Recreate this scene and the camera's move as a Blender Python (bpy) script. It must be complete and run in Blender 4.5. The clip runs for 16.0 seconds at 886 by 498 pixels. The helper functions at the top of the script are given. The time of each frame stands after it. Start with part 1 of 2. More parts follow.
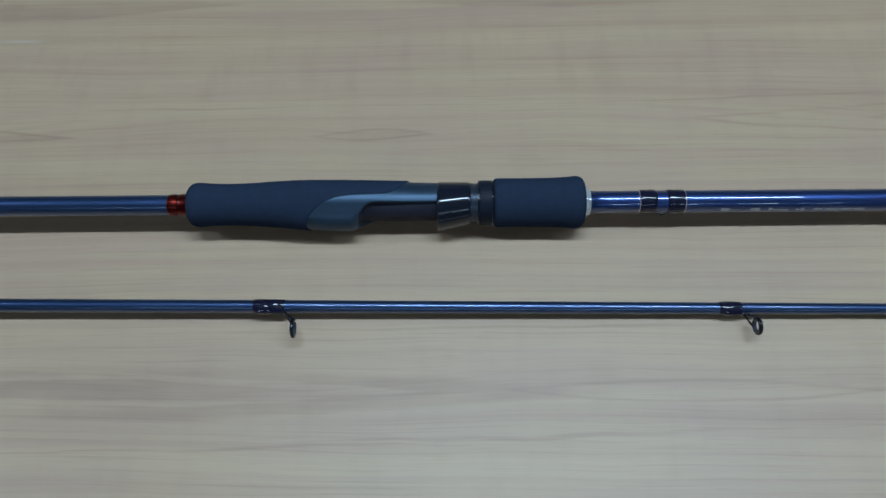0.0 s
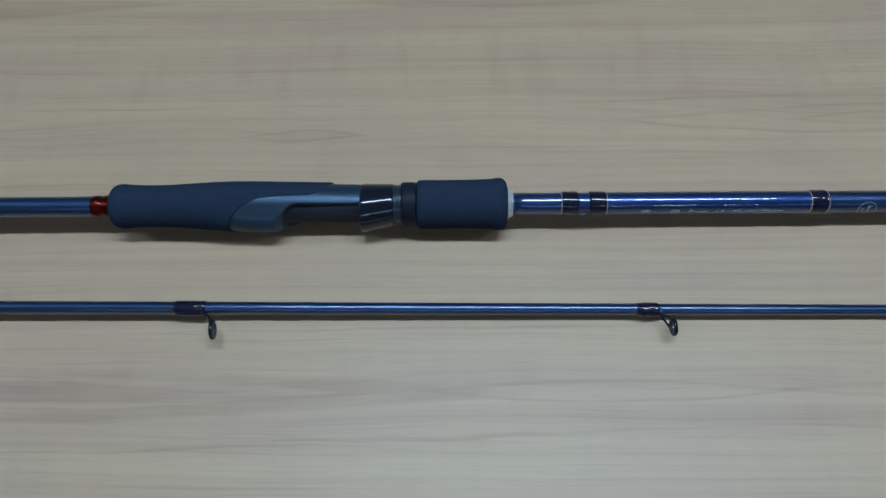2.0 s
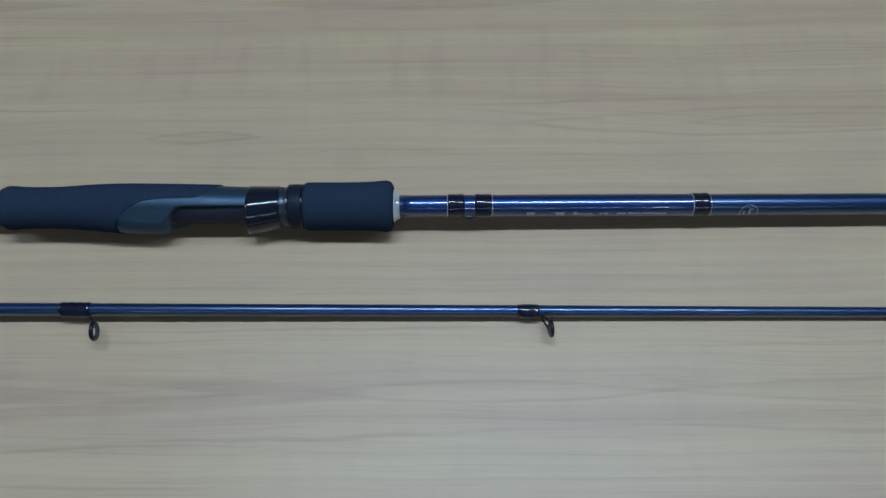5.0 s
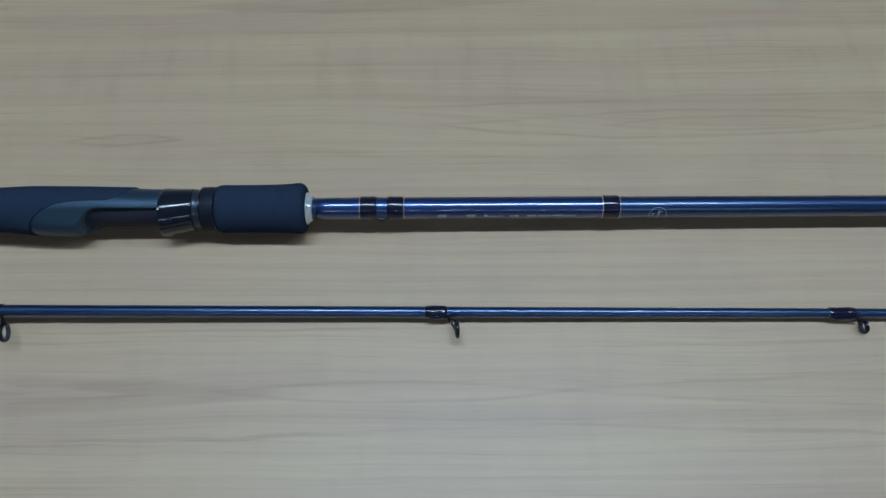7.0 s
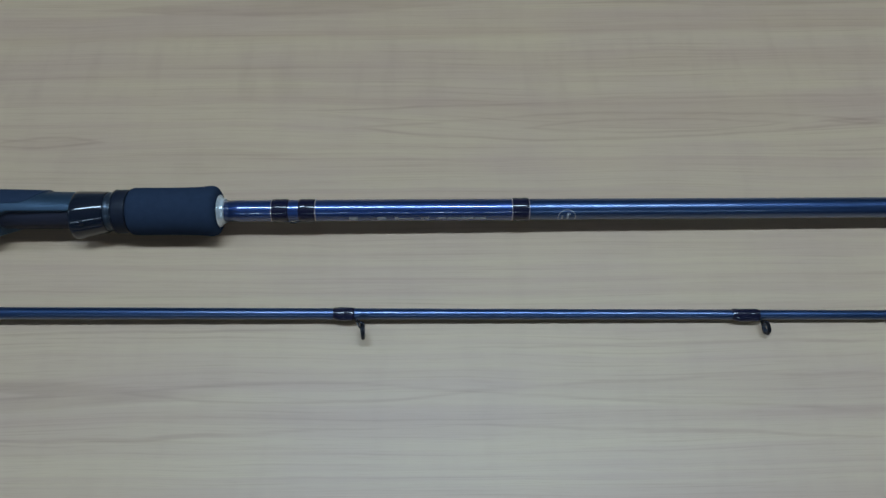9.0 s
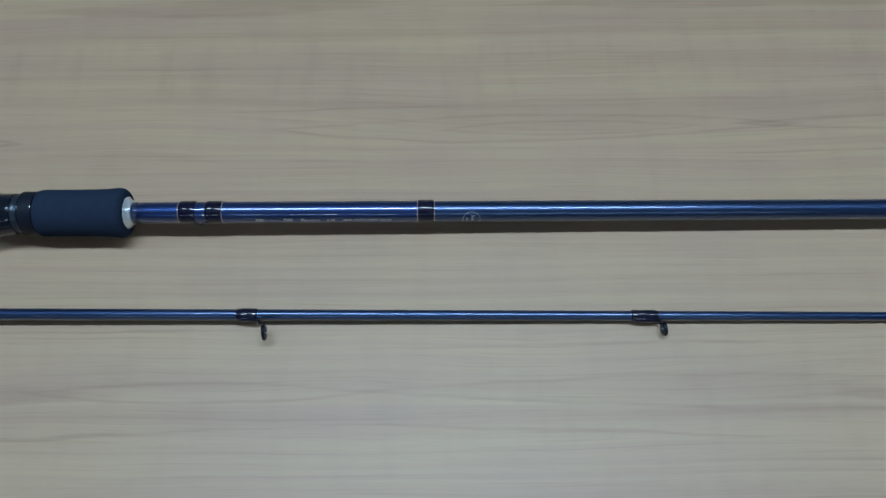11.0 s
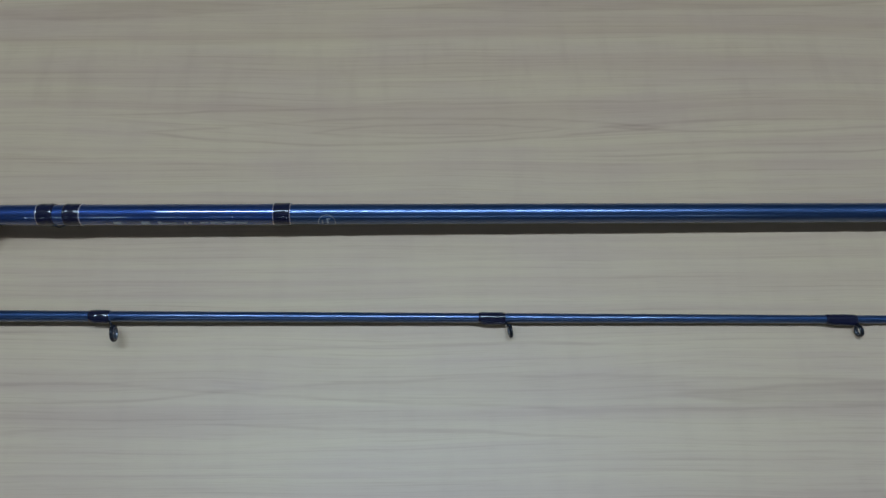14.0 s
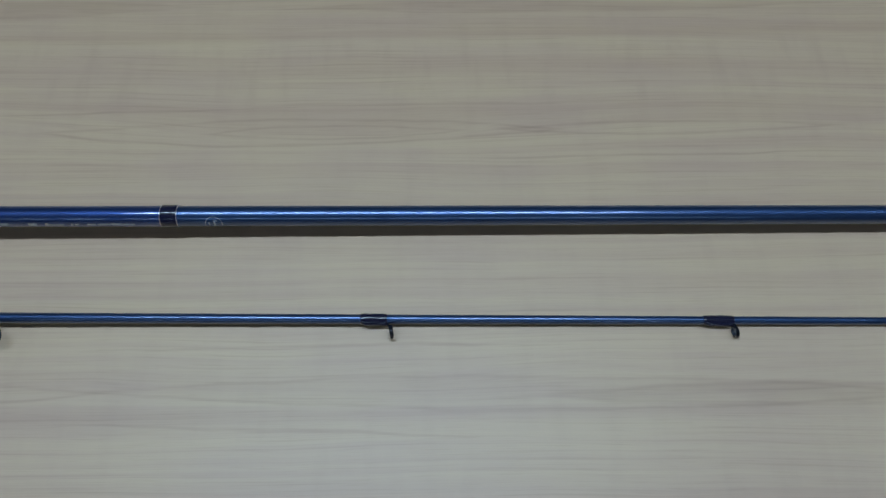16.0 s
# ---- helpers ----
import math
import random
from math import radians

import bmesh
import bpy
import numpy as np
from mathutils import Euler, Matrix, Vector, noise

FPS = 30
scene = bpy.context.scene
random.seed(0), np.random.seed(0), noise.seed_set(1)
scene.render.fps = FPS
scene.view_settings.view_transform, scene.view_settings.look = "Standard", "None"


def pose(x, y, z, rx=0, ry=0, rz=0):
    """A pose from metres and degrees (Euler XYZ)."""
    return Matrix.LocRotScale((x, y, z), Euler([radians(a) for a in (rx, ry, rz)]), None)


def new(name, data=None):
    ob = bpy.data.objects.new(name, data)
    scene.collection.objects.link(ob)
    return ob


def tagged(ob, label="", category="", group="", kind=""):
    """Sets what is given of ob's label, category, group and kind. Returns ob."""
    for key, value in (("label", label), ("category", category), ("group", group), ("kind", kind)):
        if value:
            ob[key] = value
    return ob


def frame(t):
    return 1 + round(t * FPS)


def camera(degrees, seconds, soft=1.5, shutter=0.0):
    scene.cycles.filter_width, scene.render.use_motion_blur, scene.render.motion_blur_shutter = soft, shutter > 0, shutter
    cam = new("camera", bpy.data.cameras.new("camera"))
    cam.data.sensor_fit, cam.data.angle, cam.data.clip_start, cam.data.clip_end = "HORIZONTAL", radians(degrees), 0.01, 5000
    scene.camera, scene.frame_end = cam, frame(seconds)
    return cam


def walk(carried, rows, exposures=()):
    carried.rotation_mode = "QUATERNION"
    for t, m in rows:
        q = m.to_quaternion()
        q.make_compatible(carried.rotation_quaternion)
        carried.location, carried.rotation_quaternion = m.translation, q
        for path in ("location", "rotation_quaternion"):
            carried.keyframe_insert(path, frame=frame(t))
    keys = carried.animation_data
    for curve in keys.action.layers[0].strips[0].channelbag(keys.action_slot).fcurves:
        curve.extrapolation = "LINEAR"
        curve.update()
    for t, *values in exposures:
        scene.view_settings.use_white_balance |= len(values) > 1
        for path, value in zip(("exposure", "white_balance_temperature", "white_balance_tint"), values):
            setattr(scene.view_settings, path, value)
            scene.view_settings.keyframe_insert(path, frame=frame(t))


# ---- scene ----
U = 0.0012  # metres in one plan unit; every length below, but for the room, is in plan units
cam = camera(62.0, 16.0, soft=1.5)
# seconds, eye (plan units), tilt, pan and roll in degrees from looking straight down
ROWS = [
    (0.0, 0.00, -166.06, 285.26, 27.654, 1.329, 0.294),
    (0.5, 7.21, -165.70, 285.69, 27.576, 1.170, 0.224),
    (1.0, 14.77, -165.21, 286.10, 27.495, 1.007, 0.133),
    (1.5, 22.23, -164.87, 286.68, 27.412, 0.842, 0.033),
    (2.0, 28.84, -164.63, 287.28, 27.328, 0.684, -0.057),
    (2.5, 36.45, -164.48, 288.14, 27.250, 0.536, -0.124),
    (3.0, 44.98, -164.14, 288.49, 27.181, 0.419, -0.180),
    (3.5, 52.50, -163.75, 288.92, 27.127, 0.344, -0.205),
    (6.0, 91.65, -163.95, 292.80, 26.925, 0.199, -0.213),
    (6.5, 101.14, -164.18, 293.82, 26.903, 0.165, -0.235),
    (7.0, 112.85, -164.33, 294.64, 26.891, 0.118, -0.287),
    (7.5, 120.85, -164.64, 295.39, 26.879, 0.077, -0.321),
    (8.0, 129.90, -164.84, 296.48, 26.866, 0.031, -0.349),
    (8.5, 139.07, -164.87, 297.40, 26.839, -0.009, -0.385),
    (9.0, 151.02, -164.59, 298.03, 26.788, -0.049, -0.412),
    (11.5, 202.59, -164.05, 303.48, 26.367, -0.205, -0.437),
    (12.0, 212.90, -163.97, 304.43, 26.292, -0.245, -0.449),
    (12.5, 221.90, -163.92, 305.61, 26.227, -0.271, -0.450),
    (13.0, 232.17, -163.71, 306.27, 26.154, -0.274, -0.416),
    (13.5, 246.36, -163.52, 307.54, 26.073, -0.299, -0.394),
    (14.0, 257.45, -163.11, 308.85, 25.973, -0.339, -0.378),
    (14.5, 270.31, -162.75, 310.39, 25.849, -0.420, -0.386),
    (15.0, 285.38, -162.44, 312.07, 25.692, -0.546, -0.417),
    (15.5, 296.36, -161.54, 313.21, 25.511, -0.658, -0.475),
    (16.0, 306.99, -160.84, 314.57, 25.315, -0.772, -0.556),
]
walk(cam, [(t, pose(x * U, y * U, z * U, rx, ry, rz)) for t, x, y, z, rx, ry, rz in ROWS], exposures=[(0.0, 0.01), (3.5, -0.03), (7.0, -0.06), (14.0, -0.09), (16.0, -0.09)])

# ---- light ----
world = bpy.data.worlds.new("world")
scene.world = world
world.use_nodes = True
world.node_tree.nodes["Background"].inputs[0].default_value = (0.6, 0.7, 0.9, 1)
world.node_tree.nodes["Background"].inputs[1].default_value = 0.02

TUBE = (0.54, 0.78, 1.0)


def tube_lamp(x, y, z, length, width, watts):
    lamp = bpy.data.lights.new("tube_light", "AREA")
    lamp.shape, lamp.size, lamp.size_y, lamp.energy, lamp.color = "RECTANGLE", length, width, watts, TUBE
    ob = new("tube_light", lamp)
    ob.matrix_world = pose(x, y, z)
    return ob


CEILING = 1.80
MAIN = (0.26, 0.12)
tube_lamp(MAIN[0], MAIN[1], CEILING - 0.09, 1.44, 0.105, 24.6)
# unseen lamps added either side of the main one as fill light
for lx in (-2.2, 2.6):
    tube_lamp(lx, MAIN[1], CEILING - 0.09, 1.2, 0.09, 21)
FAR = (0.12, -2.72)
tube_lamp(FAR[0], FAR[1], CEILING - 0.09, 3.6, 0.07, 25)


# ---- materials ----
def material(name):
    m = bpy.data.materials.new(name)
    m.use_nodes = True
    nt = m.node_tree
    return m, nt, nt.nodes["Principled BSDF"]


def node(nt, kind, **values):
    n = nt.nodes.new(kind)
    for key, value in values.items():
        n.inputs[key.replace("_", " ")].default_value = value
    return n


def calc(nt, op, a, b=None, c=None):
    n = nt.nodes.new("ShaderNodeMath")
    n.operation = op
    for i, v in enumerate((a, b, c)):
        if v is None:
            continue
        if isinstance(v, (int, float)):
            n.inputs[i].default_value = v
        else:
            nt.links.new(v, n.inputs[i])
    return n.outputs[0]


def ramp(nt, fac, stops):
    n = nt.nodes.new("ShaderNodeValToRGB")
    el = n.color_ramp.elements
    while len(el) < len(stops):
        el.new(0.5)
    for e, (p, col) in zip(el, stops):
        e.position, e.color = p, (*col, 1)
    nt.links.new(fac, n.inputs[0])
    return n.outputs[0]


def surface(name, colour, rough, metal=0.0, coat=0.0, coat_rough=0.05, speck=0.12, scale=900, bump=0.0, bump_scale=2500, spec=0.5, stretch=(1, 1, 1), coat_ior=1.55):
    """A paint, metal or foam with mottled colour, uneven gloss and a fine relief."""
    m, nt, b = material(name)
    tc = nt.nodes.new("ShaderNodeTexCoord")
    mp = nt.nodes.new("ShaderNodeMapping")
    mp.inputs["Scale"].default_value = stretch
    nt.links.new(tc.outputs["Object"], mp.inputs[0])
    big = node(nt, "ShaderNodeTexNoise", Scale=scale * 0.12, Detail=3)
    fine = node(nt, "ShaderNodeTexNoise", Scale=scale, Detail=4)
    nt.links.new(mp.outputs[0], big.inputs["Vector"])
    nt.links.new(mp.outputs[0], fine.inputs["Vector"])
    mix = calc(nt, "ADD", calc(nt, "MULTIPLY", big.outputs[0], 0.5), calc(nt, "MULTIPLY", fine.outputs[0], 0.5))
    lo, hi = [c * (1 - speck * 2) for c in colour], [c * (1 + speck * 2) for c in colour]
    nt.links.new(ramp(nt, mix, [(0.3, lo), (0.7, hi)]), b.inputs["Base Color"])
    nt.links.new(calc(nt, "ADD", calc(nt, "MULTIPLY", big.outputs[0], 0.12), rough - 0.06), b.inputs["Roughness"])
    b.inputs["Metallic"].default_value = metal
    b.inputs["Specular IOR Level"].default_value = spec
    b.inputs["Coat Weight"].default_value = coat
    b.inputs["Coat Roughness"].default_value = coat_rough
    b.inputs["Coat IOR"].default_value = coat_ior
    if bump:
        grain = node(nt, "ShaderNodeTexNoise", Scale=bump_scale, Detail=3)
        nt.links.new(tc.outputs["Object"], grain.inputs["Vector"])
        bp = node(nt, "ShaderNodeBump", Strength=bump, Distance=0.0004)
        nt.links.new(grain.outputs[0], bp.inputs["Height"])
        nt.links.new(bp.outputs[0], b.inputs["Normal"])
    return m


def laminate():
    """Pale wood-grain laminate: growth lines follow the level lines of a height that has long, flat lens-shaped hills."""
    m, nt, b = material("wood_laminate")
    tc = nt.nodes.new("ShaderNodeTexCoord")
    mp = nt.nodes.new("ShaderNodeMapping")
    mp.inputs["Scale"].default_value = (1 / U, 1 / U, 1 / U)
    nt.links.new(tc.outputs["Object"], mp.inputs[0])
    sep = nt.nodes.new("ShaderNodeSeparateXYZ")
    nt.links.new(mp.outputs[0], sep.inputs[0])
    X, Y = sep.outputs[0], sep.outputs[1]

    def vec(x, y, z=0.0):
        n = nt.nodes.new("ShaderNodeCombineXYZ")
        for i, v in enumerate((x, y, z)):
            if isinstance(v, (int, float)):
                n.inputs[i].default_value = v
            else:
                nt.links.new(v, n.inputs[i])
        return n.outputs[0]

    def grain(kx, ky, yy, detail=3, z=0.0, rough=0.5):
        n = node(nt, "ShaderNodeTexNoise", Scale=1.0, Detail=detail, Roughness=rough)
        nt.links.new(vec(calc(nt, "MULTIPLY", X, kx), calc(nt, "MULTIPLY", yy, ky), z), n.inputs["Vector"])
        return n.outputs[0]

    wander = calc(nt, "MULTIPLY", calc(nt, "SUBTRACT", grain(0.0035, 0.012, Y, 2, 3.0), 0.5), 16.0)
    wave = calc(nt, "MULTIPLY", calc(nt, "SUBTRACT", grain(0.016, 0.05, Y, 2, 7.0), 0.5), 1.8)
    plain = calc(nt, "ADD", calc(nt, "ADD", Y, wander), wave)
    field = plain
    for x0, y0, lx, ly, height in HILLS:
        dx = calc(nt, "DIVIDE", calc(nt, "SUBTRACT", X, x0), lx)
        dy = calc(nt, "DIVIDE", calc(nt, "SUBTRACT", Y, y0), ly)
        r2 = calc(nt, "ADD", calc(nt, "MULTIPLY", dx, dx), calc(nt, "MULTIPLY", dy, dy))
        field = calc(nt, "ADD", field, calc(nt, "MULTIPLY", calc(nt, "POWER", 2.718, calc(nt, "MULTIPLY", r2, -1.0)), height))
    soft_field = calc(nt, "ADD", calc(nt, "MULTIPLY", plain, 0.65), calc(nt, "MULTIPLY", field, 0.35))
    broad = grain(0.001, 0.06, field, 2, 1.0)
    rings = grain(0.0015, 0.24, field, 4, 2.0, 0.65)
    lines = grain(0.010, 0.95, soft_field, 3, 4.0)
    pores = grain(0.045, 2.2, soft_field, 3, 5.0, 0.6)
    tone = calc(nt, "ADD", calc(nt, "MULTIPLY", broad, 0.45), calc(nt, "MULTIPLY", rings, 0.55))
    col = ramp(nt, tone, [(0.34, WOOD_DARK), (0.44, WOOD_MID), (0.54, WOOD), (0.66, WOOD_PALE)])

    def darken(col, mask, colour):
        n = nt.nodes.new("ShaderNodeMix")
        n.data_type, n.blend_type = "RGBA", "MULTIPLY"
        nt.links.new(mask, n.inputs[0])
        nt.links.new(col, n.inputs[6])
        n.inputs[7].default_value = (*colour, 1)
        return n.outputs[2]

    thin = nt.nodes.new("ShaderNodeMapRange")
    thin.inputs[1].default_value, thin.inputs[2].default_value, thin.inputs[3].default_value, thin.inputs[4].default_value = 0.44, 0.30, 0.0, 0.5
    nt.links.new(lines, thin.inputs[0])
    col = darken(col, thin.outputs[0], (0.80, 0.76, 0.74))
    pore = nt.nodes.new("ShaderNodeMapRange")
    pore.inputs[1].default_value, pore.inputs[2].default_value, pore.inputs[3].default_value, pore.inputs[4].default_value = 0.48, 0.28, 0.0, 0.52
    nt.links.new(pores, pore.inputs[0])
    col = darken(col, pore.outputs[0], (0.84, 0.81, 0.78))
    # pointed figures, with a broken dark outline and a darker or paler heart
    break_up = grain(0.02, 0.12, Y, 3, 13.0)
    worn = nt.nodes.new("ShaderNodeMapRange")
    worn.inputs[1].default_value, worn.inputs[2].default_value, worn.inputs[3].default_value, worn.inputs[4].default_value = 0.30, 0.62, 0.25, 1.0
    nt.links.new(break_up, worn.inputs[0])
    ripple = calc(nt, "ADD", Y, calc(nt, "MULTIPLY", calc(nt, "SUBTRACT", grain(0.012, 0.03, Y, 3, 17.0), 0.5), 7.0))
    shade = 0.0
    for x0, y0, lx, ly, slope, fill, outline in FIGURES:
        away = calc(nt, "SUBTRACT", X, x0)
        dx = calc(nt, "DIVIDE", away, lx)
        level = calc(nt, "SUBTRACT", ripple, calc(nt, "MULTIPLY_ADD", away, slope, y0))
        d = calc(nt, "ADD", calc(nt, "ABSOLUTE", calc(nt, "DIVIDE", level, ly)), calc(nt, "MULTIPLY", dx, dx))
        if fill:
            heart = nt.nodes.new("ShaderNodeMapRange")
            heart.interpolation_type = "SMOOTHSTEP"
            heart.inputs[1].default_value, heart.inputs[2].default_value, heart.inputs[3].default_value, heart.inputs[4].default_value = 1.03, 0.86 if ly > 2 else 0.3, 0.0, fill
            nt.links.new(d, heart.inputs[0])
            shade = calc(nt, "ADD", heart.outputs[0], shade)
        if outline:
            rim = calc(nt, "DIVIDE", calc(nt, "SUBTRACT", d, 1.0), 0.75 / ly)
            edge = calc(nt, "POWER", 2.718, calc(nt, "MULTIPLY", calc(nt, "MULTIPLY", rim, rim), -1.0))
            shade = calc(nt, "ADD", calc(nt, "MULTIPLY", edge, outline), shade)
    figure = calc(nt, "MULTIPLY", shade, worn.outputs[0])
    col = darken(col, figure, (0.75, 0.70, 0.70))
    # a plain board with cross figure between two grained ones
    board = nt.nodes.new("ShaderNodeMapRange")
    board.interpolation_type = "SMOOTHSTEP"
    board.inputs[1].default_value, board.inputs[2].default_value, board.inputs[3].default_value, board.inputs[4].default_value = 22.0, 15.0, 0.0, 1.0
    nt.links.new(calc(nt, "ABSOLUTE", calc(nt, "SUBTRACT", ripple, calc(nt, "MULTIPLY_ADD", X, 0.012, 90.0))), board.inputs[0])
    lip = calc(nt, "DIVIDE", calc(nt, "SUBTRACT", ripple, calc(nt, "MULTIPLY_ADD", X, 0.02, 112.0)), 3.5)
    col = darken(col, calc(nt, "MULTIPLY", calc(nt, "POWER", 2.718, calc(nt, "MULTIPLY", calc(nt, "MULTIPLY", lip, lip), -1.0)), 0.45), (0.86, 0.82, 0.80))
    cloud = grain(0.012, 0.03, Y, 3, 11.0)
    cl = nt.nodes.new("ShaderNodeMapRange")
    cl.inputs[1].default_value, cl.inputs[2].default_value, cl.inputs[3].default_value, cl.inputs[4].default_value = 0.42, 0.62, 0.0, 0.8
    nt.links.new(cloud, cl.inputs[0])
    col = darken(col, cl.outputs[0], (0.955, 0.935, 1.0))
    # a pale rubbed streak near the far edge
    sx = calc(nt, "DIVIDE", calc(nt, "SUBTRACT", X, SMUDGE[0]), 11.0)
    sy = calc(nt, "DIVIDE", calc(nt, "SUBTRACT", Y, SMUDGE[1]), 0.9)
    sm = calc(nt, "POWER", 2.718, calc(nt, "MULTIPLY", calc(nt, "ADD", calc(nt, "MULTIPLY", sx, sx), calc(nt, "MULTIPLY", sy, sy)), -1.0))
    rub = nt.nodes.new("ShaderNodeMix")
    rub.data_type = "RGBA"
    nt.links.new(calc(nt, "MULTIPLY", sm, calc(nt, "MULTIPLY", pores, 0.7)), rub.inputs[0])
    nt.links.new(col, rub.inputs[6])
    rub.inputs[7].default_value = (0.62, 0.60, 0.56, 1)
    col = rub.outputs[2]
    fleck = grain(0.09, 0.02, Y, 2, 9.0)
    fl = nt.nodes.new("ShaderNodeMapRange")
    fl.inputs[1].default_value, fl.inputs[2].default_value, fl.inputs[3].default_value, fl.inputs[4].default_value = 0.5, 0.72, 0.0, 0.4
    nt.links.new(fleck, fl.inputs[0])
    col = darken(col, calc(nt, "MULTIPLY", fl.outputs[0], calc(nt, "MULTIPLY_ADD", board.outputs[0], 0.8, 0.7)), (0.90, 0.89, 0.90))
    nt.links.new(col, b.inputs["Base Color"])
    b.inputs["Specular IOR Level"].default_value = 0.74
    nt.links.new(calc(nt, "ADD", calc(nt, "MULTIPLY", rings, 0.12), TABLE_ROUGH - 0.06), b.inputs["Roughness"])
    bp = node(nt, "ShaderNodeBump", Strength=0.06, Distance=0.0003)
    nt.links.new(pores, bp.inputs["Height"])
    nt.links.new(bp.outputs[0], b.inputs["Normal"])
    return m


# lens-shaped figures of the grain: centre x, y, half length, half width, height
HILLS = [
    (-140, -81, 190, 10, 11),
    (340, -80, 150, 8, 8),
    (241, 53, 130, 8, 12),
    (-300, 47, 118, 10, 14),
    (-42, 45, 26, 4, 4),
]
# pointed figures drawn over the grain: centre x, y, half length, half width, slope, fill, outline
FIGURES = [
    (-140, -81, 200, 10.5, 0.004, 0.62, 0.30),
    (-140, -80, 128, 6.6, 0.0, -0.50, 0.0),
    (-150, -80, 96, 4.4, 0.0, 0.55, 0.15),
    (92, -80, 71, 4.6, -0.004, 0.0, 0.58),
    (345, -81, 182, 7.5, -0.006, 0.18, 0.58),
    (470, -82, 118, 5.0, 0.0, 0.35, 0.4),
    (241, 54, 131, 7.5, 0.012, 0.0, 0.62),
    (259, 54, 62, 3.8, 0.010, -0.25, 0.62),
    (430, 57, 84, 4.0, 0.015, 0.0, 0.6),
    (-42, 45, 27, 2.8, 0.0, 0.2, 0.8),
    (-300, 46, 112, 6.0, 0.0, 0.3, 0.8),
    (-222, 128, 104, 6.0, 0.03, 0.55, 0.3),
    (75, 134, 105, 6.0, 0.03, 0.5, 0.3),
    (380, 139, 150, 5.0, 0.02, 0.4, 0.3),
    (-135, 62, 60, 0.9, 0.01, 0.8, 0.0),
    (60, 37, 90, 1.0, 0.0, 0.6, 0.0),
    (150, 66, 120, 0.9, 0.035, 0.6, 0.0),
    (330, 72, 150, 1.1, 0.02, 0.6, 0.0),
    (420, 40, 110, 1.0, 0.02, 0.6, 0.0),
    (40, -98, 130, 1.2, 0.03, 0.6, 0.0),
    (-90, -103, 120, 1.0, 0.02, 0.6, 0.0),
    (250, -97, 120, 1.2, -0.03, 0.6, 0.0),
    (20, -54, 160, 1.0, 0.01, 0.5, 0.0),
    (260, -60, 130, 1.2, 0.01, 0.5, 0.0),
]
WOOD_DARK, WOOD_MID, WOOD, WOOD_PALE = (0.468, 0.298, 0.193), (0.500, 0.326, 0.209), (0.531, 0.354, 0.222), (0.556, 0.378, 0.231)
TABLE_ROUGH = 0.47
SMUDGE = (-228, 107)

wood = laminate()
satin_blue = surface("satin_blue_lacquer", (0.027, 0.066, 0.180), 0.34, metal=0.88, coat=0.9, coat_rough=0.20, speck=0.04, scale=130, coat_ior=1.65)
gloss_blue = surface("gloss_blue_lacquer", (0.022, 0.055, 0.205), 0.34, metal=0.85, coat=1.0, coat_rough=0.03, speck=0.04, scale=130, coat_ior=1.85)
foam = surface("black_foam", (0.024, 0.035, 0.061), 0.85, speck=0.06, scale=2500, bump=0.05, bump_scale=3500, spec=0.0)
seat_paint = surface("gunmetal_paint", (0.043, 0.072, 0.113), 0.40, metal=0.65, speck=0.05, scale=2500, bump=0.01, spec=0.3)
slot_black = surface("black_plastic", (0.022, 0.022, 0.036), 0.60, speck=0.08, scale=2000, spec=0.2)
hood_black = surface("gloss_black_plastic", (0.008, 0.011, 0.020), 0.10, coat=0.8, coat_rough=0.10, speck=0.05, scale=1500, spec=0.1)
nut_black = surface("smooth_black_plastic", (0.008, 0.011, 0.022), 0.55, speck=0.08, scale=2500, spec=0.2)
grey_collar = surface("dark_grey_metal", (0.05, 0.065, 0.09), 0.30, metal=0.6, speck=0.06)
silver = surface("worn_silver_metal", (0.72, 0.75, 0.78), 0.30, metal=0.6, speck=0.12, scale=1800, bump=0.15, bump_scale=1500)
red_metal = surface("red_anodised_metal", (0.12, 0.009, 0.006), 0.34, metal=0.95, coat=0.15, speck=0.12)
wrap_black = surface("lacquered_black_thread", (0.005, 0.005, 0.022), 0.40, coat=1.0, coat_rough=0.04, speck=0.1, scale=500, spec=0.1, bump=0.35, bump_scale=400)
trim_copper = surface("copper_thread", (0.45, 0.37, 0.40), 0.35, metal=0.5, coat=0.8, speck=0.1)
ring_grey = surface("dark_ceramic", (0.05, 0.055, 0.075), 0.16, speck=0.05, coat=0.5)
frame_black = surface("black_chrome", (0.03, 0.03, 0.04), 0.22, metal=0.8, speck=0.05)
print_grey = surface("grey_print", (0.25, 0.29, 0.36), 0.4, coat=0.6, speck=0.25, scale=1500)
plaster = surface("white_wall_paint", (0.62, 0.61, 0.60), 0.9, speck=0.03, scale=40, bump=0.1, bump_scale=300)
floor_tile = surface("grey_floor", (0.30, 0.29, 0.27), 0.6, speck=0.08, scale=30)
lamp_white = surface("white_enamel", (0.8, 0.8, 0.8), 0.4, speck=0.02)
leg_steel = surface("grey_painted_steel", (0.25, 0.25, 0.26), 0.45, metal=0.3, speck=0.04)


# ---- builders ----
def link(name, bm, mat, parent=None, label="", smooth=True, scale=U):
    if scale != 1.0:
        bm.transform(Matrix.Scale(scale, 4))
    me = bpy.data.meshes.new(name)
    bm.normal_update()
    bm.to_mesh(me)
    bm.free()
    me.materials.append(mat)
    if smooth:
        for p in me.polygons:
            p.use_smooth = True
    ob = new(name, me)
    ob.parent = parent
    if label:
        tagged(ob, label)
    return ob


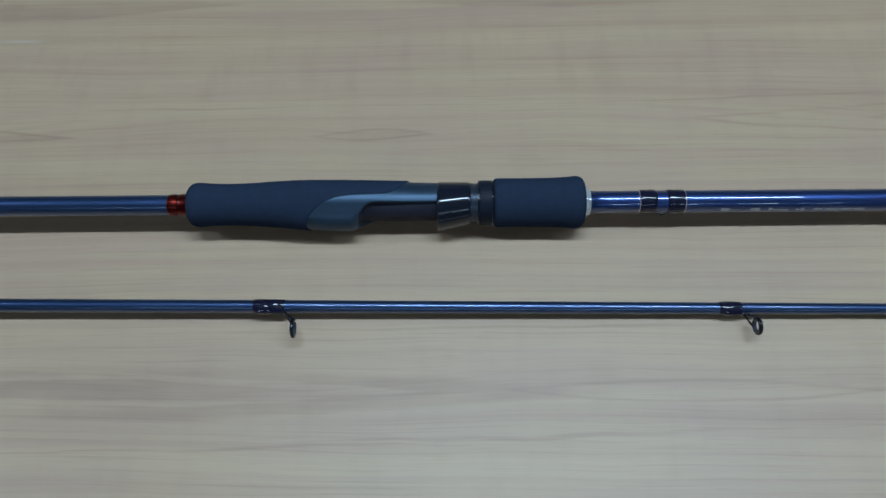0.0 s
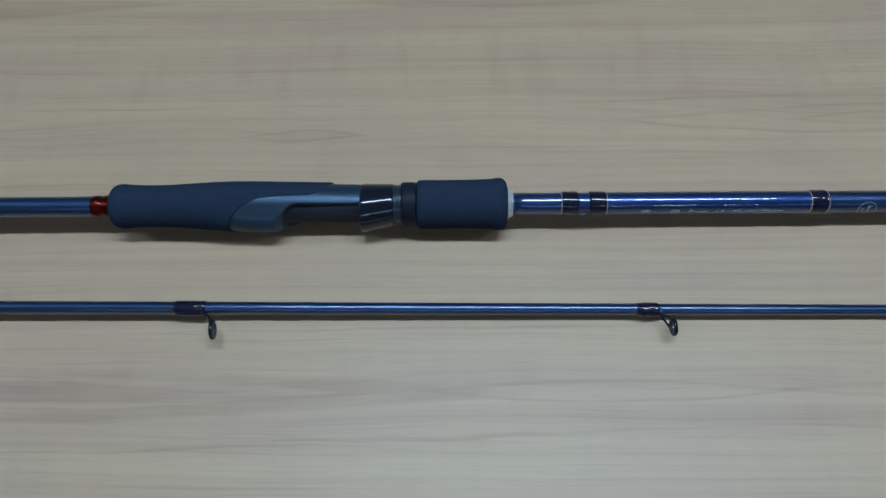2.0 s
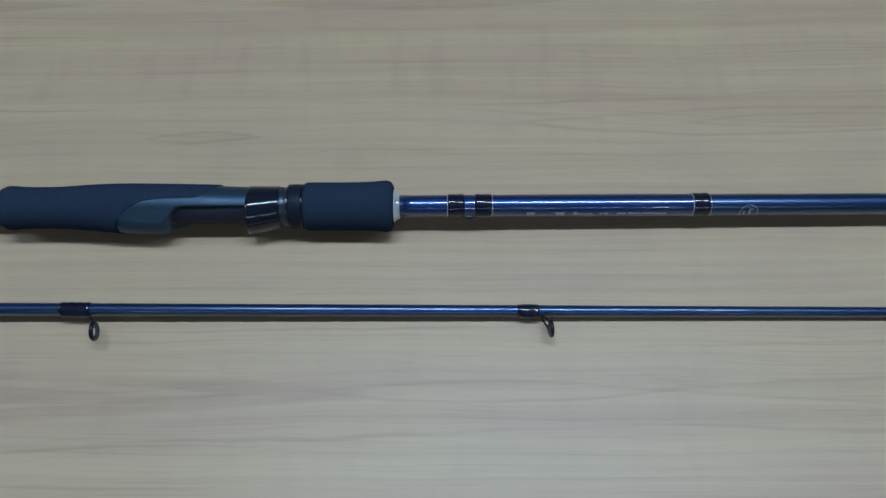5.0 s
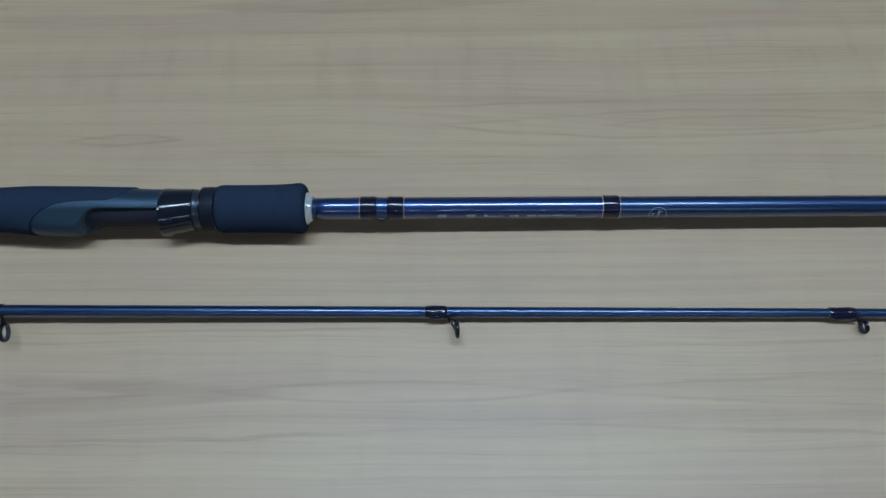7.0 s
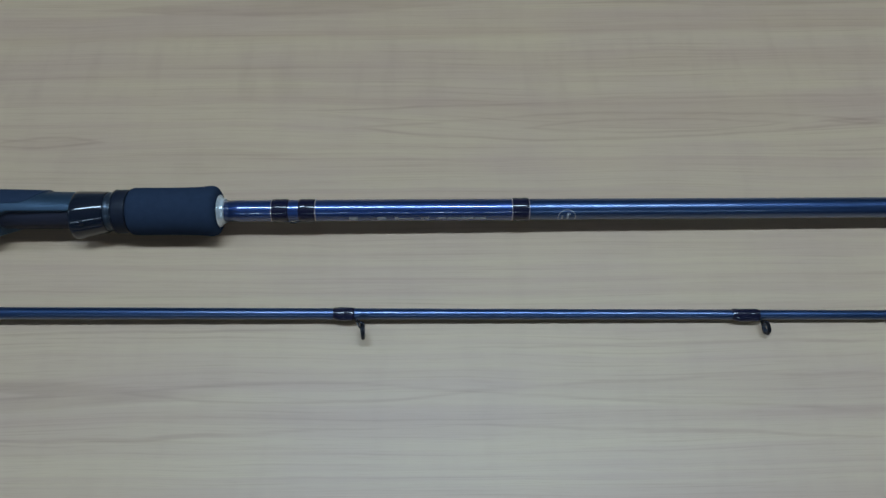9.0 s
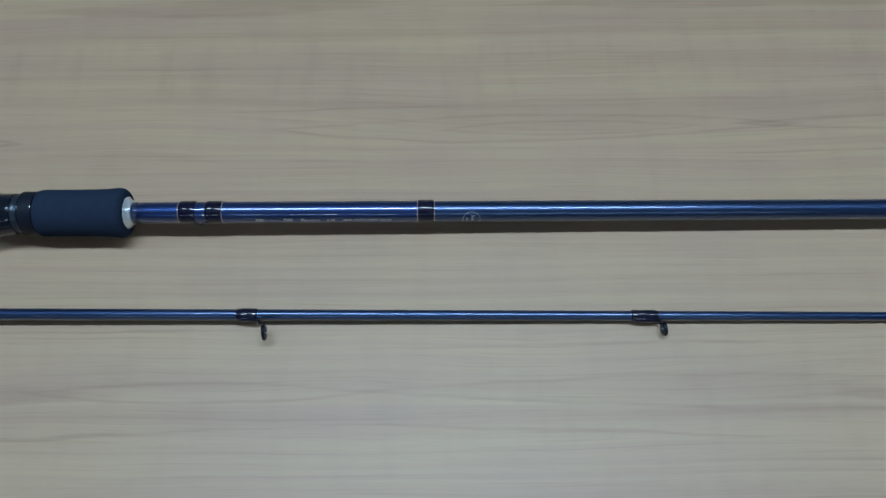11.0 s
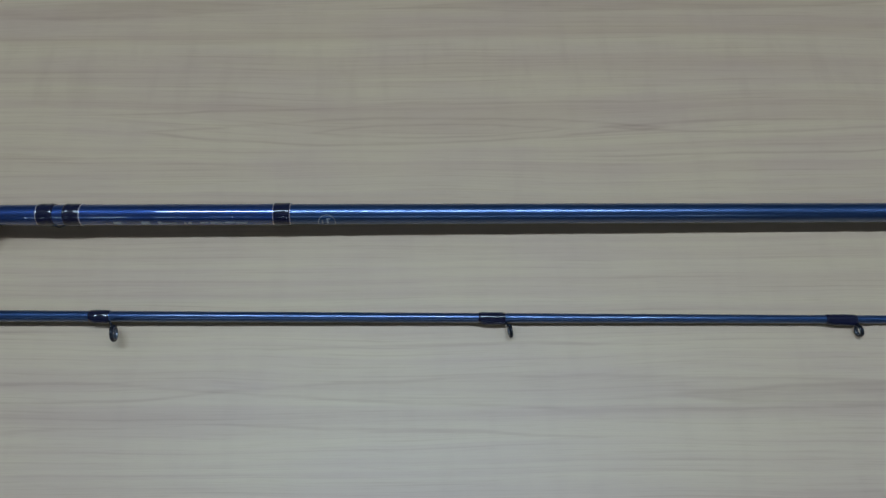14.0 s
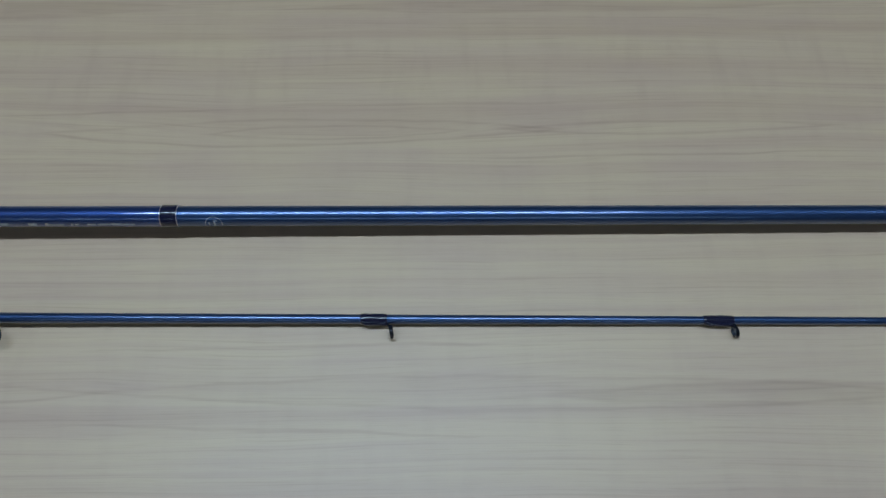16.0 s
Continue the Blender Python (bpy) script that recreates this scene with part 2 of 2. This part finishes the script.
def part(name, bm, mat, parent, label="", smooth=True):
    return link(name, bm, mat, parent, label, smooth)


def around(x, r, a):
    """A point at x along the rod, r from its axis, a degrees from straight up towards the near side."""
    return (x, -r * math.sin(radians(a)), r * math.cos(radians(a)))


def turned(profile, seg=48, bend=None):
    """A body turned about the rod's axis; bend(x, a, r) may change the radius."""
    bm = bmesh.new()
    rings = []
    for x, r in profile:
        ring = []
        for k in range(seg):
            a = 360.0 * k / seg
            rr = bend(x, a, r) if bend else r
            ring.append(bm.verts.new(around(x, rr, a)))
        rings.append(ring)
    for p, q in zip(rings, rings[1:]):
        for k in range(seg):
            bm.faces.new((p[k], p[(k + 1) % seg], q[(k + 1) % seg], q[k]))
    bm.faces.new(list(reversed(rings[0])))
    bm.faces.new(rings[-1])
    bmesh.ops.recalc_face_normals(bm, faces=bm.faces)
    return bm


def dense(points, step):
    """A profile drawn through points with a smooth curve, cut to even steps."""
    xs = np.array([p[0] for p in points], float)
    rs = np.array([p[1] for p in points], float)
    n = max(2, int((xs[-1] - xs[0]) / step))
    out = []
    for x in np.linspace(xs[0], xs[-1], n + 1):
        i = int(min(max(np.searchsorted(xs, x) - 1, 0), len(xs) - 2))
        h = xs[i + 1] - xs[i]
        u = (x - xs[i]) / h
        m0 = (rs[i + 1] - rs[max(i - 1, 0)]) / (xs[i + 1] - xs[max(i - 1, 0)])
        j = min(i + 2, len(xs) - 1)
        m1 = (rs[j] - rs[i]) / (xs[j] - xs[i])
        r = (2 * u**3 - 3 * u**2 + 1) * rs[i] + (u**3 - 2 * u**2 + u) * h * m0 + (3 * u**2 - 2 * u**3) * rs[i + 1] + (u**3 - u**2) * h * m1
        out.append((float(x), float(r)))
    return out


def wire(points, radius, seg=8):
    """A round wire through points; radius is a number or one number a point."""
    bm = bmesh.new()
    pts = [Vector(p) for p in points]
    rad = radius if isinstance(radius, (list, tuple)) else [radius] * len(pts)
    rings = []
    for i, p in enumerate(pts):
        way = (pts[min(i + 1, len(pts) - 1)] - pts[max(i - 1, 0)]).normalized()
        side = way.cross(Vector((0.3, 0.5, 0.81))).normalized()
        other = way.cross(side)
        rings.append([bm.verts.new(p + rad[i] * (math.cos(2 * math.pi * k / seg) * side + math.sin(2 * math.pi * k / seg) * other)) for k in range(seg)])
    for p, q in zip(rings, rings[1:]):
        for k in range(seg):
            bm.faces.new((p[k], p[(k + 1) % seg], q[(k + 1) % seg], q[k]))
    bm.faces.new(rings[0])
    bm.faces.new(rings[-1])
    bmesh.ops.recalc_face_normals(bm, faces=bm.faces)
    return bm


def hoop(centre, up, side, major, minor, wide, n=40, seg=12):
    """A ring round centre in the plane of up and side; minor is its thickness outwards, wide its thickness across."""
    bm = bmesh.new()
    up, side = Vector(up).normalized(), Vector(side).normalized()
    across = up.cross(side)
    rings = []
    for i in range(n):
        t = 2 * math.pi * i / n
        out = math.cos(t) * up + math.sin(t) * side
        rings.append([bm.verts.new(Vector(centre) + out * (major + minor * math.cos(2 * math.pi * k / seg)) + across * wide * math.sin(2 * math.pi * k / seg)) for k in range(seg)])
    for i in range(n):
        p, q = rings[i], rings[(i + 1) % n]
        for k in range(seg):
            bm.faces.new((p[k], p[(k + 1) % seg], q[(k + 1) % seg], q[k]))
    bmesh.ops.recalc_face_normals(bm, faces=bm.faces)
    return bm


def decal(x0, x1, a0, a1, r, na=6, thick=0.05):
    """A thin printed bar that follows the round of the blank."""
    bm = bmesh.new()
    rows = []
    for k in range(na + 1):
        a = a0 + (a1 - a0) * k / na
        rows.append([bm.verts.new(around(x, rr, a)) for x, rr in ((x0, r - 0.1), (x0, r + thick), (x1, r + thick), (x1, r - 0.1))])
    for p, q in zip(rows, rows[1:]):
        for k in range(3):
            bm.faces.new((p[k], p[k + 1], q[k + 1], q[k]))
    bmesh.ops.recalc_face_normals(bm, faces=bm.faces)
    return bm


def box(x0, x1, y0, y1, z0, z1, bevel=0.0):
    bm = bmesh.new()
    bmesh.ops.create_cube(bm, size=1)
    bm.transform(Matrix.Translation(((x0 + x1) / 2, (y0 + y1) / 2, (z0 + z1) / 2)) @ Matrix.Diagonal((x1 - x0, y1 - y0, z1 - z0, 1)))
    if bevel:
        bmesh.ops.bevel(bm, geom=bm.edges[:], offset=bevel, segments=3, affect="EDGES", profile=0.5)
    return bm


def smooth_step(e0, e1, x):
    u = min(max((x - e0) / (e1 - e0), 0.0), 1.0)
    return u * u * (3 - 2 * u)


# ---- the room (metres) ----
FLOOR = -0.745
X0, X1, Y0, Y1 = -4.0, 5.0, -7.0, 3.0
link("floor", box(X0, X1, Y0, Y1, FLOOR - 0.1, FLOOR), floor_tile, smooth=False, scale=1.0)
link("ceiling", box(X0, X1, Y0, Y1, CEILING, CEILING + 0.1), plaster, smooth=False, scale=1.0)
for name, b in (("wall_west", (X0 - 0.15, X0, Y0, Y1)), ("wall_east", (X1, X1 + 0.15, Y0, Y1)), ("wall_south", (X0 - 0.15, X1 + 0.15, Y0 - 0.15, Y0)), ("wall_north", (X0 - 0.15, X1 + 0.15, Y1, Y1 + 0.15))):
    link(name, box(*b, FLOOR - 0.1, CEILING + 0.1), plaster, smooth=False, scale=1.0)
for name, label in (("floor", "plain grey floor of the room"), ("ceiling", "plain white painted ceiling"), ("wall_west", "plain white painted wall"), ("wall_east", "plain white painted wall"), ("wall_south", "plain white painted wall"), ("wall_north", "plain white painted wall")):
    tagged(bpy.data.objects[name], label, name.split("_")[0], kind="structure")


def ceiling_light(x, y, long, label, louvres=False):
    """A long lamp housing; with louvres, added cross blades part its light into cells."""
    thing = new("ceiling_light")
    thing.matrix_world = pose(x, y, CEILING)
    h = long / 2 + 0.04
    link("housing", box(-h, h, -0.07, 0.07, -0.07, 0.0, 0.008), lamp_white, thing, scale=1.0, smooth=False)
    if louvres:
        # unseen blades, spaced so the lamp mirrors as dashes in the lacquer
        for k in range(int(long / 0.30) + 1):
            cx = -long / 2 + 0.30 * k
            link("louvre", box(cx - 0.036, cx + 0.036, -0.06, 0.06, -0.125, -0.068, 0.003), lamp_white, thing, "white cross blade added to part the lamp light", scale=1.0, smooth=False)
    tagged(thing, label, "ceiling light", "ceiling lights")


# housings for the main lamp and the two added fill lamps
for lx, long in ((MAIN[0], 1.44), (-2.2, 1.2), (2.6, 1.2)):
    ceiling_light(lx, MAIN[1], long, "long white ceiling lamp, out of view; the outer two are added fill")
ceiling_light(FAR[0], FAR[1], 3.6, "very long white ceiling lamp with added cross blades", True)

# ---- the table ----
table = new("table")
table.matrix_world = pose(0.30, 0.02, FLOOR)
TX0, TX1, TY0, TY1 = -0.92, 0.92, -0.40, 0.40


def table_top():
    bm = box(TX0, TX1, TY0, TY1, -0.025, 0.0, 0.002)
    ob = link("tabletop", bm, wood, table, "pale wood-grain laminate tabletop with long straight grain", smooth=False, scale=1.0)
    ob.data.transform(Matrix.Translation((0.30, 0.02, 0)))
    ob.location = (-0.30, -0.02, -FLOOR)


table_top()
for lx in (TX0 + 0.05, TX1 - 0.05):
    for ly in (TY0 + 0.05, TY1 - 0.05):
        link("leg", box(lx - 0.025, lx + 0.025, ly - 0.025, ly + 0.025, 0.0, -FLOOR - 0.025, 0.003), leg_steel, table, smooth=False, scale=1.0)
tagged(table, "table with a pale wood-grain laminate top", "table")

# ---- butt section of the rod, with its handle ----
butt = new("fishing_rod_butt_section")
butt.matrix_world = pose(0, -0.95 * U, 12.7 * U, 0, 0.43, 0.235)
tagged(butt, "dark blue spinning rod butt section with black foam handle", "fishing rod", "sections of the rod")

FOOT = 92.0  # degrees: the side of the reel foot


def turn_from_foot(a):
    return abs((a - FOOT + 180) % 360 - 180)


blank = part("blank", turned(dense([(-330, 4.2), (-174, 4.4), (69, 4.65), (190, 4.72), (504, 4.5), (800, 4.2), (930, 4.05)], 20), 64), satin_blue, butt, "satin dark blue blank")
part("lacquered_sleeve", turned(dense([(54, 4.75), (100, 4.82), (150, 4.86), (191, 4.88)], 8), 72), gloss_blue, blank, "glossy clear-coated blue section")

part("red_ring", turned([(-125.6, 4.4), (-125.4, 4.65), (-124.9, 4.78), (-122.2, 4.8), (-121.7, 4.5), (-120.9, 4.5), (-120.4, 4.8), (-117.0, 4.85), (-116.0, 4.85)], 64), red_metal, butt, "red anodised ring with a dark groove")

GRIP = [(-116.6, 6.0), (-116.5, 7.0), (-116.1, 8.0), (-115.2, 8.9), (-113.8, 9.5), (-111.8, 9.65), (-108, 9.3), (-101.5, 9.05), (-95, 9.1), (-89, 9.35), (-77, 10.1), (-66, 10.5), (-52.5, 10.4), (-38, 10.15), (-28, 9.9), (-21.6, 9.75), (-19, 9.7)]
CUT = [(-65.2, 0), (-64.6, 16), (-63.6, 32), (-61.8, 45), (-58.6, 60), (-52.5, 77), (-45, 83), (-31, 87), (-27.5, 97), (-25, 110), (-22.2, 141), (-21.4, 181)]


def cut_half(x):
    return float(np.interp(x, [c[0] for c in CUT], [c[1] for c in CUT], left=-60, right=200))


def hump(x, a):
    """The raised hood over the heel of the reel foot."""
    lift = smooth_step(-84, -48, x) * (1 - smooth_step(-46, -42, x))
    return 2.0 * lift * (1 - smooth_step(8, 58, turn_from_foot(a)))


def grip_bend(x, a, r):
    inside = cut_half(x) - turn_from_foot(a)
    return r + hump(x, a) - 1.4 * smooth_step(-1.2, 1.6, inside) - 5.0 * smooth_step(1.6, 9, inside)


def slot_half(x):
    if x < -43.5 or x > -8.8:
        return -10.0
    u = min((x + 43.5) / 8.0, 1.0)
    return 65.0 * math.sqrt(max(1 - (1 - u) ** 2, 0.0))


def seat_bend(x, a, r):
    d = turn_from_foot(a)
    rr = r + hump(x, a)
    s = smooth_step(-1.5, 1.5, slot_half(x) - d)
    return rr + (min(6.9, rr) - rr) * s


SEAT = [(-72, 9.3), (-66, 9.9), (-60, 10.15), (-52.5, 10.1), (-45, 9.95), (-38, 9.8), (-28, 9.5), (-21, 9.1), (-15, 8.9), (-8.6, 8.75)]
seat = part("reel_seat", turned(dense(SEAT, 0.35), 240, seat_bend), seat_paint, butt, "gunmetal reel seat with a dark slot for the reel foot")
part("rear_grip", turned([p for p in GRIP[:5]] + dense(GRIP[4:], 0.4)[1:], 240, grip_bend), foam, butt, "black foam rear grip with a waisted outline")


def bed():
    """The dark bed of the slot, curved under the reel foot."""
    bm = bmesh.new()
    rows = []
    for x in np.linspace(-41.5, -9.0, 30):
        row = []
        h = slot_half(float(x)) - 3.5
        for k in range(25):
            d = -h + 2 * h * k / 24
            r = 7.05
            for rib in (-8, 26):
                r += 0.5 * max(0.0, 1 - abs(d - rib) / 3.0)
            row.append(bm.verts.new(around(float(x), r, FOOT + d)))
        rows.append(row)
    for p, q in zip(rows, rows[1:]):
        for k in range(24):
            bm.faces.new((p[k], p[k + 1], q[k + 1], q[k]))
    bmesh.ops.recalc_face_normals(bm, faces=bm.faces)
    return bm


part("foot_bed", bed(), slot_black, seat, "black ribbed bed of the slot")


def hood_bend(x, a, r):
    d = turn_from_foot(a)
    lift = 3.2 * (1 - smooth_step(6, 118, d)) * (1 - 0.85 * min(max((x + 9) / 13.0, 0.0), 1.0))
    return r + lift


HOOD = [(-9.6, 7.6), (-9.5, 8.6), (-9.1, 9.05), (-8.0, 9.15), (-6, 9.1), (-3, 9.05), (0, 9.0), (3, 8.95), (4.0, 8.9), (4.4, 8.7), (4.5, 8.0)]
hood = part("sliding_hood", turned(HOOD, 144, hood_bend), hood_black, butt, "glossy black sliding hood")


def tab():
    bm = box(-5.1, -3.2, -1.1, 1.1, -0.6, 0.6, 0.35)
    bm.transform(Matrix.Translation((0, 0, 10.75)))
    bm.transform(Matrix.Rotation(radians(FOOT - 36), 4, "X"))
    return bm


part("tab", tab(), hood_black, hood)
part("collar", turned([(4.3, 8.0), (4.4, 8.5), (4.8, 8.7), (5.6, 8.65), (6.0, 8.3), (6.5, 8.35), (7.4, 8.7), (7.9, 8.6)], 96), grey_collar, butt, "dark grey threaded collar")


nut = part("locking_nut", turned([(7.7, 8.2), (7.9, 9.1), (8.4, 9.55), (9.2, 9.7), (11, 9.72), (12.8, 9.7), (13.8, 9.55), (14.4, 9.2), (14.7, 8.5)], 96), nut_black, butt, "matt black locking nut with glossy rims")
for rx in (8.1, 14.0):
    part("nut_rim", turned([(rx - 0.35, 9.0), (rx - 0.3, 9.6), (rx, 9.86), (rx + 0.3, 9.6), (rx + 0.35, 9.0)], 96), hood_black, nut, "glossy black rim")
FORE = [(14.6, 8.6), (14.6, 9.6), (15.0, 10.2), (15.9, 10.5), (18, 10.55), (24, 10.5), (32, 10.52), (39, 10.6), (44, 10.75), (47, 11.0), (49.2, 11.25), (50.5, 11.2), (51.5, 10.9), (52.4, 10.2), (53.0, 9.2), (53.3, 8.0), (53.2, 6.5)]
part("foregrip", turned(FORE, 96), foam, butt, "black foam foregrip with a flared end")


def ragged(x, a, r):
    return r + 0.18 * math.sin(radians(5 * a)) * math.sin(radians(3 * a + 40)) if x > 53.2 else r


part("winding_check", turned([(52.9, 7.0), (53.3, 7.35), (53.6, 7.2), (54.0, 6.6), (54.4, 6.1), (54.9, 5.85), (55.4, 5.75), (55.7, 5.6), (55.8, 4.9)], 72, ragged), silver, butt, "worn silver winding check")


def thread_wrap(x0, x1, r, parent, bump_at=None, lift=0.0, proud=0.42):
    prof = [(x0, r), (x0 + 0.25, r + proud * 0.55), (x0 + 0.9, r + proud * 0.95)] + [(x, r + proud * (1 + 0.10 * math.sin(x * 1.7))) for x in np.linspace(x0 + 1.4, x1 - 1.4, 14)] + [(x1 - 0.9, r + proud * 0.95), (x1 - 0.25, r + proud * 0.55), (x1, r)]

    def bend(x, a, rr):
        if rr > r + proud * 0.8:
            rr += 0.15 * noise.noise((x * 0.32, 1.6 * math.cos(radians(a)) + x0, 1.6 * math.sin(radians(a))))
        if bump_at is None:
            return rr
        d = abs((a - bump_at + 180) % 360 - 180)
        u = smooth_step(x0, x0 + 3, x) * (1 - smooth_step(x1 - 0.6, x1, x))
        return rr + lift * u * (1 - smooth_step(0, 60, d))

    return part("thread_wrap", turned(prof, 48, bend), wrap_black, parent, "glossy black thread wrap")


def trim(x, r, parent, wide=0.20):
    return part("trim_thread", turned([(x - wide, r), (x - wide * 0.6, r + 0.12), (x + wide * 0.6, r + 0.12), (x + wide, r)], 48), trim_copper, parent, "fine copper trim thread")


first = thread_wrap(76.4, 84.0, 4.8, butt)
trim(76.6, 4.95, first)
second = thread_wrap(88.4, 96.0, 4.82, butt)
trim(95.9, 4.97, second)
keeper = part("hook_keeper", wire([around(x, r, 97) for x, r in ((82.8, 5.0), (84.0, 5.3), (84.8, 5.6), (85.6, 5.9), (86.4, 5.9), (87.2, 5.6), (88.0, 5.3), (89.4, 5.0))], 0.32), frame_black, butt, "small black hook keeper")
third = thread_wrap(183.0, 190.8, 4.86, butt, proud=0.38)
trim(183.2, 5.0, third)
trim(190.7, 5.0, third)

# print on the lacquered section: marks too small to read
PRINT = [(110.9, 114.6, 68, 88), (114.6, 123.4, 77, 79), (123.4, 127.3, 68, 88), (131, 132.6, 68, 85), (132.6, 139.4, 76, 84), (142.6, 143.9, 74, 85), (144.4, 146.2, 72, 85), (150, 154, 72, 84), (154.6, 160.5, 71, 85), (160.9, 166, 70, 84), (166.3, 171.4, 72, 85)]
for x0, x1, a0, a1 in PRINT:
    part("printed_bar", decal(x0, x1, a0, a1, 4.88), print_grey, butt)


def emblem():
    bm = bmesh.new()
    cx, ca, r = 207.4, 80.0, 4.74
    inner, outer = 3.75, 4.05
    rings = []
    for i in range(48):
        t = 2 * math.pi * i / 48
        rings.append([bm.verts.new(around(cx + q * math.cos(t), rr, ca + math.degrees(q * math.sin(t) / r))) for q, rr in ((inner, r - 0.1), (inner, r + 0.05), (outer, r + 0.05), (outer, r - 0.1))])
    for i in range(48):
        p, q = rings[i], rings[(i + 1) % 48]
        for k in range(3):
            bm.faces.new((p[k], p[k + 1], q[k + 1], q[k]))
    bmesh.ops.recalc_face_normals(bm, faces=bm.faces)
    return bm


mark = part("emblem_ring", emblem(), print_grey, butt, "thin grey printed ring")
for x0, x1, a0, a1 in ((205.0, 205.7, 66, 96), (207.3, 208.2, 52, 94), (206.3, 207.5, 92, 102), (208.2, 209.0, 52, 60)):
    part("emblem_bar", decal(x0, x1, a0, a1, 4.74, 8), print_grey, mark)

# ---- tip section of the rod, with its guides ----
tip = new("fishing_rod_tip_section")
tip.matrix_world = pose(0, -46.5 * U, 5.4 * U, 0, 0.37, -0.36)
tagged(tip, "slim dark blue rod tip section with black line guides", "fishing rod", "sections of the rod")


def tip_radius(x):
    return float(np.interp(x, [-330, -168, 500, 720], [3.15, 2.85, 1.78, 1.3]))


part("blank", turned([(x, tip_radius(x)) for x in np.linspace(-330, 720, 60)], 48), satin_blue, tip, "satin dark blue tapered blank")


def guide(x0, x1, xr, radius, reach, b, lean):
    """A line guide: foot under a lacquered wrap, two legs and a ring."""
    rod = tip_radius(x1)
    centre = Vector(around(xr, reach, b))
    up = (centre - Vector((xr, 0, 0))).normalized()
    side = Vector((1, 0, 0)).cross(up)
    up = up * math.cos(radians(lean)) + Vector((1, 0, 0)) * math.sin(radians(lean))
    frame_ring = hoop(centre, up, side, radius - 0.55, 0.55, 0.75)
    ob = part("line_guide", frame_ring, frame_black, tip, "black line guide with a ceramic ring")
    part("ceramic_ring", hoop(centre, up, side, radius - 1.15, 0.38, 0.9), ring_grey, ob, "dark ceramic ring")
    heel = Vector(around(x1 - 1.5, rod + 0.25, b))
    toe = Vector(around(x1 + 0.4, rod + 0.5, b))
    for s in (-1, 1):
        grip_at = centre - up * (radius - 0.5) * math.cos(radians(62)) + side * s * (radius - 0.5) * math.sin(radians(62))
        mid = toe.lerp(grip_at, 0.5) + side * s * 0.25
        part("leg", wire([heel, toe, mid, grip_at], [0.45, 0.45, 0.42, 0.5]), frame_black, ob)
    part("foot", wire([around(x0 + 2, rod + 0.05, b), around((x0 + x1) / 2, rod + 0.25, b), heel], [0.2, 0.5, 0.55]), frame_black, ob)
    thread_wrap(x0, x1, rod, ob, b, 0.7, 0.36)


for g in ((-85.3, -72.2, -67.2, 4.05, 11.7, 71, 3), (105.4, 114.4, 118.6, 3.75, 9.4, 71, 5), (275.6, 287.4, 289.4, 3.1, 6.1, 88, 8), (429.2, 443.0, 442.9, 2.9, 5.4, 87, 12)):
    guide(*g)
